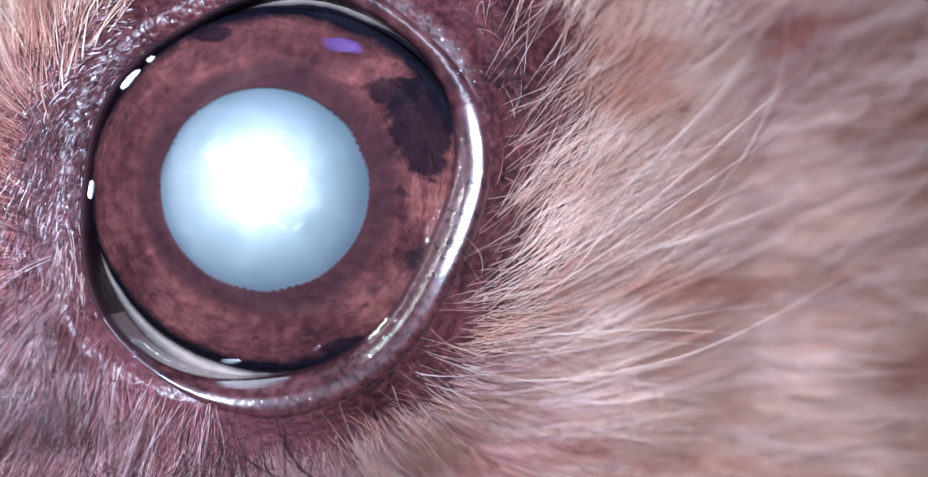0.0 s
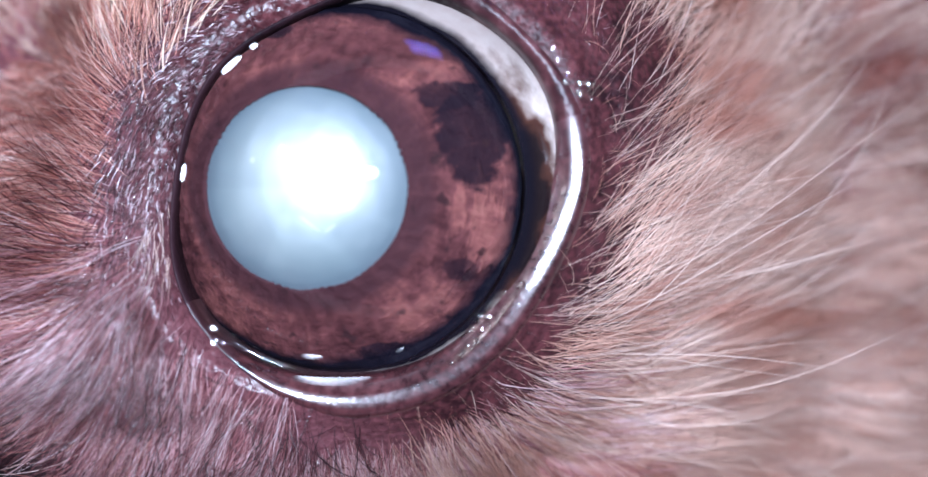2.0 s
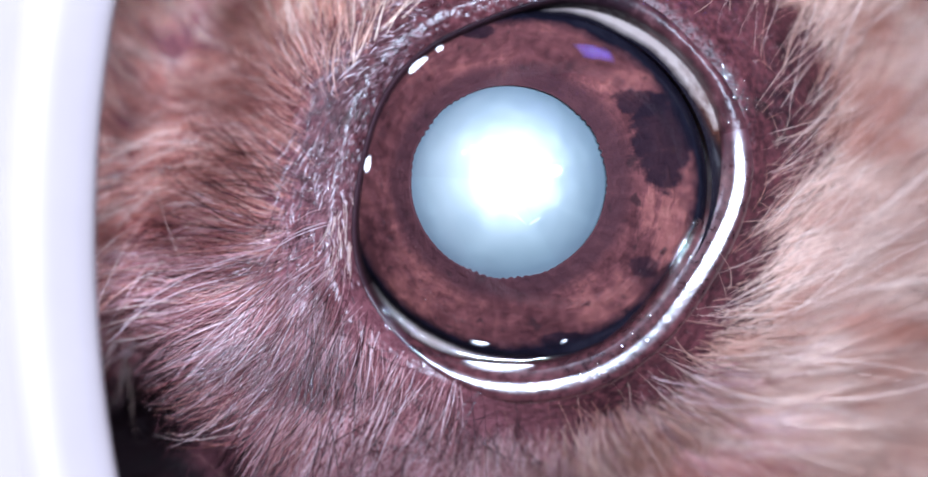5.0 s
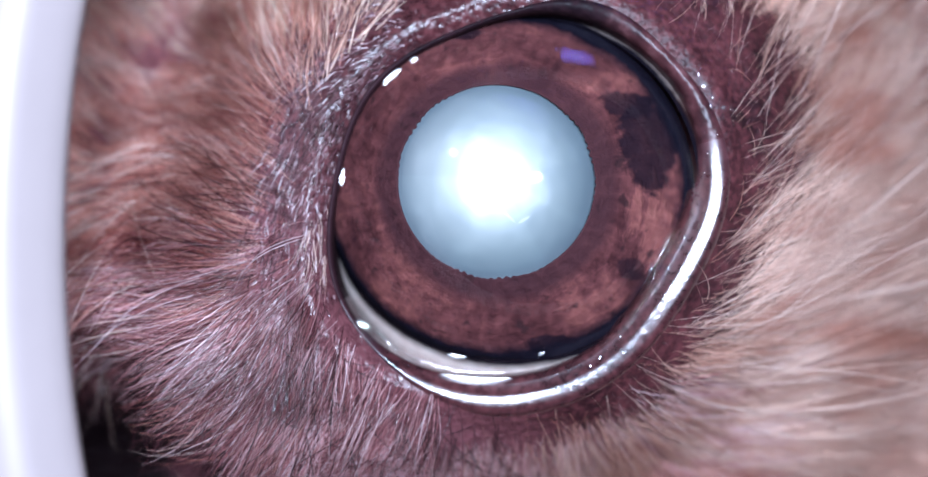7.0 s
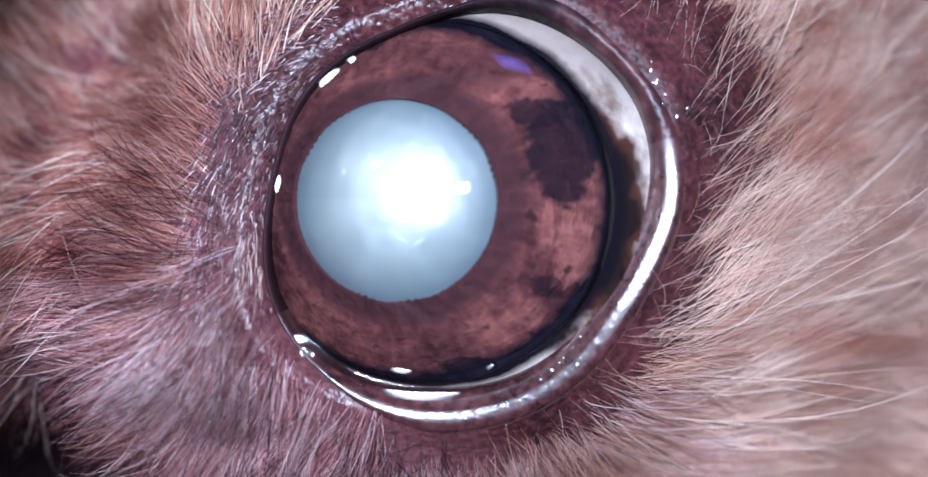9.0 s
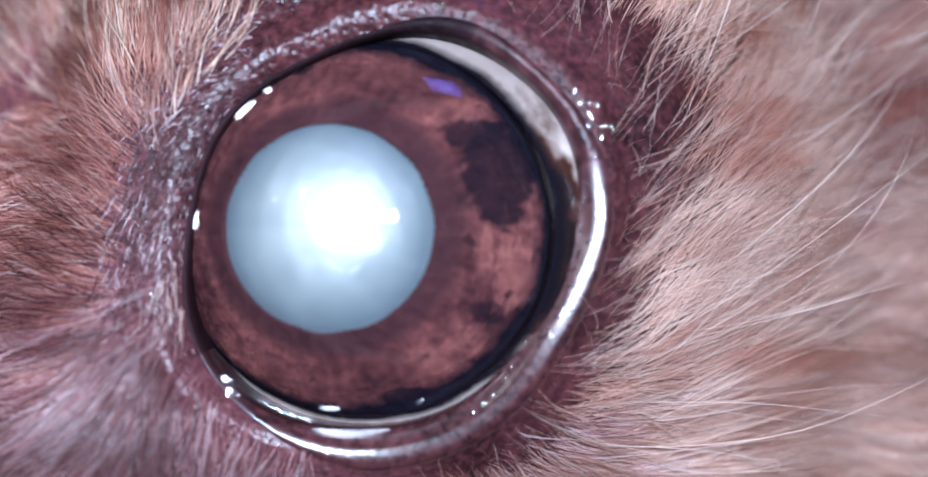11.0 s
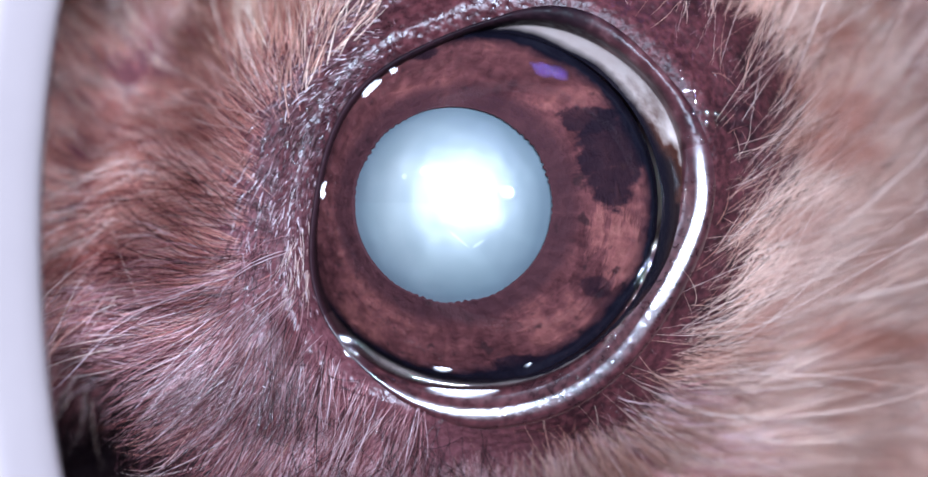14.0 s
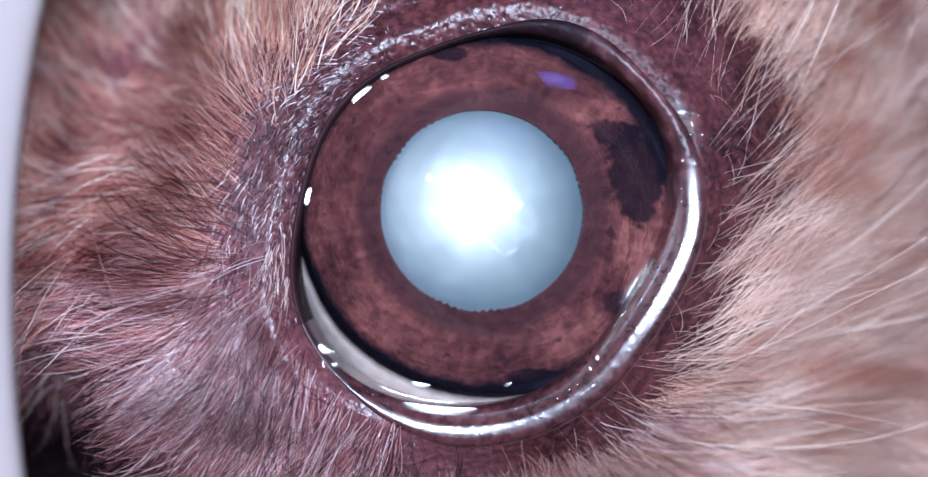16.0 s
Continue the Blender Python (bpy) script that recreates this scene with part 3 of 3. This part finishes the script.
# ---------------------------------------------------------------- fur
def strands(name, roots, tangent, normal, length, radius, lift, curl, seg, mat, parent, seed, label="", clump=0.0, locks=300):
    """Tapered three-sided hairs as one mesh. Arrays: roots, tangent and normal (n,3); length, radius, lift and curl (n)."""
    rng = np.random.default_rng(seed)
    n = len(roots)
    s = np.linspace(0, 1, seg + 1)[None, :, None]
    side = np.cross(tangent, normal)
    lift, curl, length, radius = (a[:, None, None] for a in (lift, curl, length, radius))
    wave = 0.02 * np.sin(s * rng.uniform(4, 9, (n, 1, 1)) + rng.uniform(0, 6.3, (n, 1, 1)))
    path = roots[:, None, :] + length * (tangent[:, None, :] * s + normal[:, None, :] * lift * (s - 0.62 * s ** 2) + side[:, None, :] * (curl * s ** 2 + wave * s))
    if clump > 0:
        guides = rng.choice(n, min(locks, n), replace=False)
        near = np.concatenate([np.argmin(((chunk[:, None, [0, 2]] - roots[guides][None, :, [0, 2]]) ** 2).sum(-1), 1) for chunk in np.array_split(roots, max(1, n // 1500))])
        pull = clump * rng.uniform(0.5, 1.1, (n, 1, 1)) * s ** 1.3
        path = path + pull * (path[guides][near] - path)
    step = np.gradient(path, axis=1)
    step /= np.linalg.norm(step, axis=2, keepdims=True) + 1e-12
    a = np.cross(step, normal[:, None, :] + 0.01)
    a /= np.linalg.norm(a, axis=2, keepdims=True) + 1e-12
    b = np.cross(step, a)
    r = radius * (1.0 - 0.93 * s ** 1.6) * np.minimum(1.0, 0.25 + 4.0 * s)
    vs = np.stack([path + r * (np.cos(q) * a + np.sin(q) * b) for q in (0.5, 2.594, 4.689)], 2)
    verts = (vs.reshape(-1, 3) * MM).astype(np.float32)
    base = (np.arange(n) * (seg + 1) * 3)[:, None, None] + (np.arange(seg) * 3)[None, :, None]
    k = np.arange(3)[None, None, :]
    k2 = (np.arange(3) + 1)[None, None, :] % 3
    quads = np.stack([base + k, base + k2, base + 3 + k2, base + 3 + k], -1).reshape(-1)
    me = bpy.data.meshes.new(name)
    me.vertices.add(len(verts))
    me.vertices.foreach_set("co", verts.ravel())
    nf = n * seg * 3
    me.loops.add(nf * 4)
    me.loops.foreach_set("vertex_index", quads.astype(np.int32))
    me.polygons.add(nf)
    me.polygons.foreach_set("loop_start", np.arange(0, nf * 4, 4, dtype=np.int32))
    me.polygons.foreach_set("use_smooth", np.ones(nf, dtype=bool))
    me.update(calc_edges=True)
    me.materials.append(mat)
    ob = new(name, me)
    ob.parent = parent
    return tagged(ob, label, kind="stuff")


def flow(x, z):
    """The lie of the coat, as an angle in the face plane: it fans out from the inner corner, the lower lid and the eye."""
    def away(cx, cz):
        v = np.stack([x - cx, z - cz], -1)
        return v / (np.linalg.norm(v, axis=-1, keepdims=True) + 1e-6)
    left = smoothstep(-8.0, -13.0, x)[:, None]
    right = smoothstep(1.0, 7.0, x)[:, None]
    v = left * away(-9.5, -0.6) + right * away(-2.0, -9.0) + (1 - left) * (1 - right) * away(-4.0, 0.0)
    v = v + (0.15 + 0.3 * left) * np.stack([np.sin(z * 0.55 + x * 0.2), np.cos(x * 0.45 - z * 0.25)], -1)
    return np.arctan2(v[:, 1], v[:, 0])


def along_lid(x, z):
    """Short hairs beside the lids lie along them, downwards at the inner side."""
    phi = np.arctan2(z - EYE_C[1], x - EYE_C[0])
    return np.where(x < -8, phi + radians(76), phi - radians(25) * np.sin(phi))


def downwards(x, z):
    return 0 * x + radians(-93)


def dark_gap(x, z, start=7.4):
    """1 in the dark gap below the inner corner, 0 elsewhere."""
    dx, dz = x - EYE_C[0], z - EYE_C[1]
    phi = np.arctan2(dz, dx)
    d = np.hypot(dx, dz) - lid_radius(phi)
    return smoothstep(start, start + 1.8, d) * smoothstep(0.36, 0.22, np.abs(wrap(phi - radians(222))))


def coat(name, count, box, near, far, keep, length, radius, lift, spread, curl, mat, seed, seg=6, label="", clump=0.0, locks=300, lie=flow, follow=1.0, root=0.35):
    """Scatters hairs over a box of the face, from near to far mm off the lid's edge, where keep(x, z, d) says.
    follow: how far the hairs bend with the slope of the face; root: how full they are next to the lid."""
    rng = np.random.default_rng(seed)
    x = rng.uniform(box[0], box[1], count)
    z = rng.uniform(box[2], box[3], count)
    dx, dz = x - EYE_C[0], z - EYE_C[1]
    phi = np.arctan2(dz, dx)
    d = np.hypot(dx, dz) - lid_radius(phi)
    ok = (d > near) & (d < far) & (rng.uniform(0, 1, count) < keep(x, z, d))
    x, z, phi, d = x[ok], z[ok], phi[ok], d[ok]
    n = len(x)
    e = 0.05
    def height(px, pz):
        ax, az = px - EYE_C[0], pz - EYE_C[1]
        ph = np.arctan2(az, ax)
        return surface(ph, np.hypot(ax, az) - lid_radius(ph))
    y = height(x, z)
    gx, gz = (height(x + e, z) - y) / e, (height(x, z + e) - y) / e
    normal = np.stack([gx, -np.ones(n), gz], -1)
    normal /= np.linalg.norm(normal, axis=1, keepdims=True)
    # neighbouring hairs lean together in locks
    lock = np.sin(x * 1.7 + 2.0 * np.sin(z * 0.9)) * np.cos(z * 1.5 + 1.3 * np.sin(x * 0.7))
    a = lie(x, z) + 0.3 * lock + rng.normal(0, spread, n)
    tan = np.stack([np.cos(a), follow * (gx * np.cos(a) + gz * np.sin(a)), np.sin(a)], -1)
    tan /= np.linalg.norm(tan, axis=1, keepdims=True)
    ln = rng.uniform(length[0], length[1], n) * (max(0.45, root) + (1 - max(0.45, root)) * smoothstep(near - 0.5, near + 6.0, d))
    flat = max(0.25, root) + (1 - max(0.25, root)) * smoothstep(near, near + 7.0, d) if lie is flow else 1.0
    thin = root + (1 - root) * smoothstep(near, near + 6.0, d) if lie is flow else 1.0
    strands(name, np.stack([x, y + 0.05, z], -1), tan, normal, ln, thin * rng.uniform(radius[0], radius[1], n),
            flat * rng.uniform(lift[0], lift[1], n), rng.normal(0, curl, n), seg, mat, dog, seed + 1, label, clump, locks)


coat("nasal_fur", 26000, (-36, -6, -20, 20), 1.8, 40, lambda x, z, d: smoothstep(-9.5, -14.0, x) * (1 - 0.8 * smoothstep(-2.5, -7.0, z)) * (1 - dark_gap(x, z, 5.8)), (2.5, 8.5), (0.012, 0.036), (0.10, 0.36), 0.20, 0.16, FUR_NASAL, 11, label="short reddish-brown fur beside the inner eye corner", clump=0.68, locks=420, root=0.6)
coat("brow_fur", 7500, (-26, 12, 4, 22), 2.9, 40, lambda x, z, d: smoothstep(6.5, 10.5, z) * smoothstep(1, -6, x), (5.0, 12.0), (0.030, 0.066), (0.25, 0.6), 0.20, 0.12, FUR_BROW, 21, 7, label="blond hair of the brow above the eye", clump=0.85, locks=70)
coat("cheek_fur", 54000, (-8, 30, -22, 22), 1.4, 50, lambda x, z, d: smoothstep(np.where(z < -7, -8.0, -3.0), np.where(z < -7, 0.0, 4.0), x) * smoothstep(27, 13, x + 0.8 * z) * (0.015 + 0.985 * smoothstep(np.where(z > 1, 4.2, 1.4), np.where(z > 1, 8.5, 5.6), d + 0.9 * np.sin(z * 1.1 + x * 0.4) + 0.6 * np.sin(z * 2.7 - x * 0.8)) ** 1.5), (6.0, 16.0), (0.012, 0.050), (0.03, 0.18), 0.20, 0.15, FUR_CHEEK, 31, 7, label="long pale fawn fur of the cheek", clump=0.55, locks=230, follow=0.8)
coat("temple_fur", 22000, (6, 44, -22, 22), 5.5, 50, lambda x, z, d: smoothstep(4, 15, x + 0.8 * z), (7.0, 17.0), (0.020, 0.055), (0.04, 0.22), 0.20, 0.14, FUR_TEMPLE, 33, 7, label="russet fur towards the temple", clump=0.6, locks=160)
coat("lower_fur", 21000, (-24, 10, -20, 1), 0.45, 40, lambda x, z, d: np.where(x < -9, smoothstep(-1.0, -4.5, z), smoothstep(-4.0, -7.0, z)) * smoothstep(7, -1, x) * smoothstep(np.where(x < -6, 0.3, 2.2), np.where(x < -6, 1.1, 4.8), d) * (1 - dark_gap(x, z, 5.2)), (3.5, 8.0), (0.012, 0.036), (0.12, 0.34), 0.20, 0.14, FUR_LOWER, 41, label="soft mauve-brown fur below the eye", clump=0.74, locks=240, root=0.75)
coat("chin_fur", 13000, (-9, 14, -21, -8), 2.4, 40, lambda x, z, d: smoothstep(2.4, 5.0, d + 0.6 * np.sin(x * 1.3)) * smoothstep(-9, -5, x) * smoothstep(14, 9, x), (3.5, 9.0), (0.014, 0.042), (0.10, 0.32), 0.24, 0.16, FUR_CHIN, 45, label="pale rosy fur of the lower cheek", clump=0.6, locks=150, root=0.5)
coat("nasal_stubble", 9500, (-17, -6, -8, 11), 0.4, 5.0, lambda x, z, d: smoothstep(5.0, 1.8, d) * smoothstep(-7.5, -9.5, x) * smoothstep(-6.0, -2.0, z), (0.6, 1.4), (0.022, 0.040), (0.30, 0.9), 0.18, 0.08, FUR_STUB, 51, 4, label="short glossy dark hairs beside the inner corner", lie=along_lid)
coat("lid_stubble", 4800, (-14, 14, -14, 15), 1.9, 5.5, lambda x, z, d: 0.8 * smoothstep(5.5, 2.5, d) * smoothstep(-9.0, -5.0, x), (0.4, 1.8), (0.016, 0.038), (0.4, 1.0), 0.6, 0.3, FUR_LID, 55, 4, label="short sparse hairs round the lids")
coat("outer_lid_hair", 230, (0, 13, -10, 11), 1.9, 5.0, lambda x, z, d: smoothstep(5.0, 3.0, d), (1.2, 3.2), (0.009, 0.016), (0.5, 1.0), 0.9, 0.9, FUR_BROW, 57, 8, label="fine curled hairs on the bare skin of the outer lids", root=0.9)
coat("corner_hair", 70, (-12.6, -10.6, -4.2, -0.4), 0.25, 1.8, lambda x, z, d: 1.0 + 0 * x, (2.2, 4.2), (0.010, 0.018), (0.15, 0.45), 0.12, 0.08, WHISKER, 58, 7, label="pale hairs hanging over the inner corner", lie=downwards)
coat("brow_lock", 1500, (-19, -8, 3.5, 13), 1.8, 11, lambda x, z, d: smoothstep(3.5, 9.5, z) * smoothstep(-8.5, -11.5, x) * smoothstep(-19, -14, x), (3.0, 9.0), (0.020, 0.055), (0.15, 0.45), 0.22, 0.12, FUR_BROW, 59, 7, label="long blond hairs rising from the inner corner to the brow", clump=0.8, locks=45, lie=lambda x, z: radians(76) - 0.14 * (x + 12.0))
coat("dark_hair", 150, (-14, -3, -12.5, -6.5), 1.6, 6.0, lambda x, z, d: 1.0 + 0 * x, (3.0, 7.0), (0.018, 0.030), (0.8, 1.3), 0.9, 0.35, DARK_HAIR, 61, 9, label="fine black hairs under the inner corner", lie=lambda x, z: flow(x, z) + 0.6)
coat("umber_lock", 1300, (-19, -5, -15, 1), 0.5, 8.0, lambda x, z, d: 0.7 + 0 * x, (3.5, 9.0), (0.014, 0.030), (0.20, 0.55), 0.28, 0.22, FUR_UMBER, 63, 8, label="long dark reddish hairs below the inner corner", clump=0.8, locks=45, root=0.8)
# black hair standing in for the shade of a deep gap beside the nose
coat("gap_shade", 12000, (-34, -12, -24, -7), 7.0, 34, lambda x, z, d: dark_gap(x, z), (3.0, 7.0), (0.03, 0.05), (0.1, 0.4), 0.3, 0.2, DARK_HAIR, 65, 5, label="black hair in place of shade in the gap beside the nose")
coat("guard_hair", 700, (4, 34, -16, 14), 2.2, 24, lambda x, z, d: 1.0 + 0 * x, (8.0, 18.0), (0.012, 0.030), (0.5, 1.0), 0.26, 0.14, WHISKER, 71, 9, label="long pale guard hairs over the cheek")
coat("cheek_whisker", 520, (2, 13, -14, 13), 1.6, 6.5, lambda x, z, d: smoothstep(7, 3, d) * (1 - 0.75 * smoothstep(2, 6, z)), (9.0, 24.0), (0.013, 0.030), (-0.05, 0.16), 0.15, 0.10, WHISKER, 75, 10, label="fine pale hairs standing out over the cheek", follow=0.12)
coat("nasal_guard_hair", 420, (-30, -12, -18, 16), 4.0, 24, lambda x, z, d: 1 - dark_gap(x, z, 4.0), (4.0, 9.0), (0.018, 0.032), (0.5, 0.9), 0.35, 0.16, WHISKER, 81, 8, label="pale long hairs beside the nose")

coat("eyelash", 46, (0, 14, 2, 14), 1.7, 3.4, lambda x, z, d: 1.0 + 0 * x, (2.5, 5.0), (0.011, 0.019), (0.5, 0.9), 0.6, 0.40, FUR_BROW, 91, 9, label="fine blond lashes above the outer corner", lie=lambda x, z: flow(x, z))

# ---------------------------------------------------------------- white examination cone against the face
cone = tagged(new("examination_cone"), "smooth white plastic examination cone held round the eye", "cone")
CONE_C = (33.5, 0.0)
LIP = [(58.8, -8.0), (56.4, -7.4), (55.4, -7.6), (55.05, -8.2), (55.0, -8.8), (55.15, -9.15), (55.5, -9.6), (56.2, -10.4), (57.6, -11.8)]
FLARE = [(57.6, -11.8), (59.2, -13.4), (61.4, -15.4), (64.0, -17.6), (67.0, -20.2), (68.0, -20.4), (68.4, -19.6), (64.0, -15.2), (60.6, -11.8), (58.8, -8.6)]


def cone_ring(rows):
    return loft([[(CONE_C[0] + r * math.cos(a), y, CONE_C[1] + r * math.sin(a)) for a in np.linspace(0, 2 * math.pi, 193)[:-1]] for r, y in rows])


part("rim", cone_ring(LIP + LIP[:1]), PLASTIC, cone)
part("funnel_wall", cone_ring(FLARE + FLARE[:1]), PLASTIC, cone)
part("flange", cone_ring([(58.9, -7.6), (68.5, 8.5), (67.5, 9.0), (58.0, -6.8), (58.9, -7.6)]), PLASTIC, cone)

# ---------------------------------------------------------------- what moves: the eye's gaze (seconds, yaw, pitch)
GAZE = [
    (0.0, -4.0, -1.1), (0.5, -4.6, -0.5), (1.0, -5.1, -0.4), (1.4, -5.4, -0.9), (1.5, -14.3, -3.4), (2.0, -17.7, -1.5), (2.5, -16.9, -1.5),
    (3.0, -16.7, -1.3), (3.1, -20.5, -2.6), (3.2, -22.8, -3.6), (3.5, -23.1, -3.9), (3.7, -22.6, -3.7), (3.8, -13.8, -1.3), (4.0, -13.2, -1.0), (4.5, -12.6, -0.8), (4.7, -12.5, -0.7), (6.8, -9.5, 1.8),
    (7.0, -9.2, 2.6), (7.5, -7.7, 3.9), (7.6, -13.0, 1.4), (7.7, -19.4, -1.4), (8.0, -19.9, -1.6), (8.5, -20.1, -1.4), (9.0, -19.5, -1.0), (9.5, -18.4, -0.6),
    (10.0, -16.9, -0.1), (10.2, -16.7, 0.5), (12.3, -14.7, 0.3), (12.5, -14.5, 0.5), (12.6, -16.5, 0.0), (12.7, -23.5, -1.7), (12.8, -26.0, -2.1), (13.0, -26.2, -2.1), (13.5, -25.7, -2.8), (13.6, -19.5, -1.4), (13.7, -15.8, -0.6),
    (14.0, -15.6, -0.6), (14.5, -14.9, -0.8), (15.0, -13.9, -0.7), (15.5, -12.5, -0.3), (15.7, -12.1, -0.2), (15.8, -5.8, 1.6), (16.0, -5.1, 1.8)]


def motions():
    walk(eyeball, [(t, pose(EYE[0] * MM, EYE[1] * MM, EYE[2] * MM, -pitch, 0, yaw)) for t, yaw, pitch in GAZE])


motions()
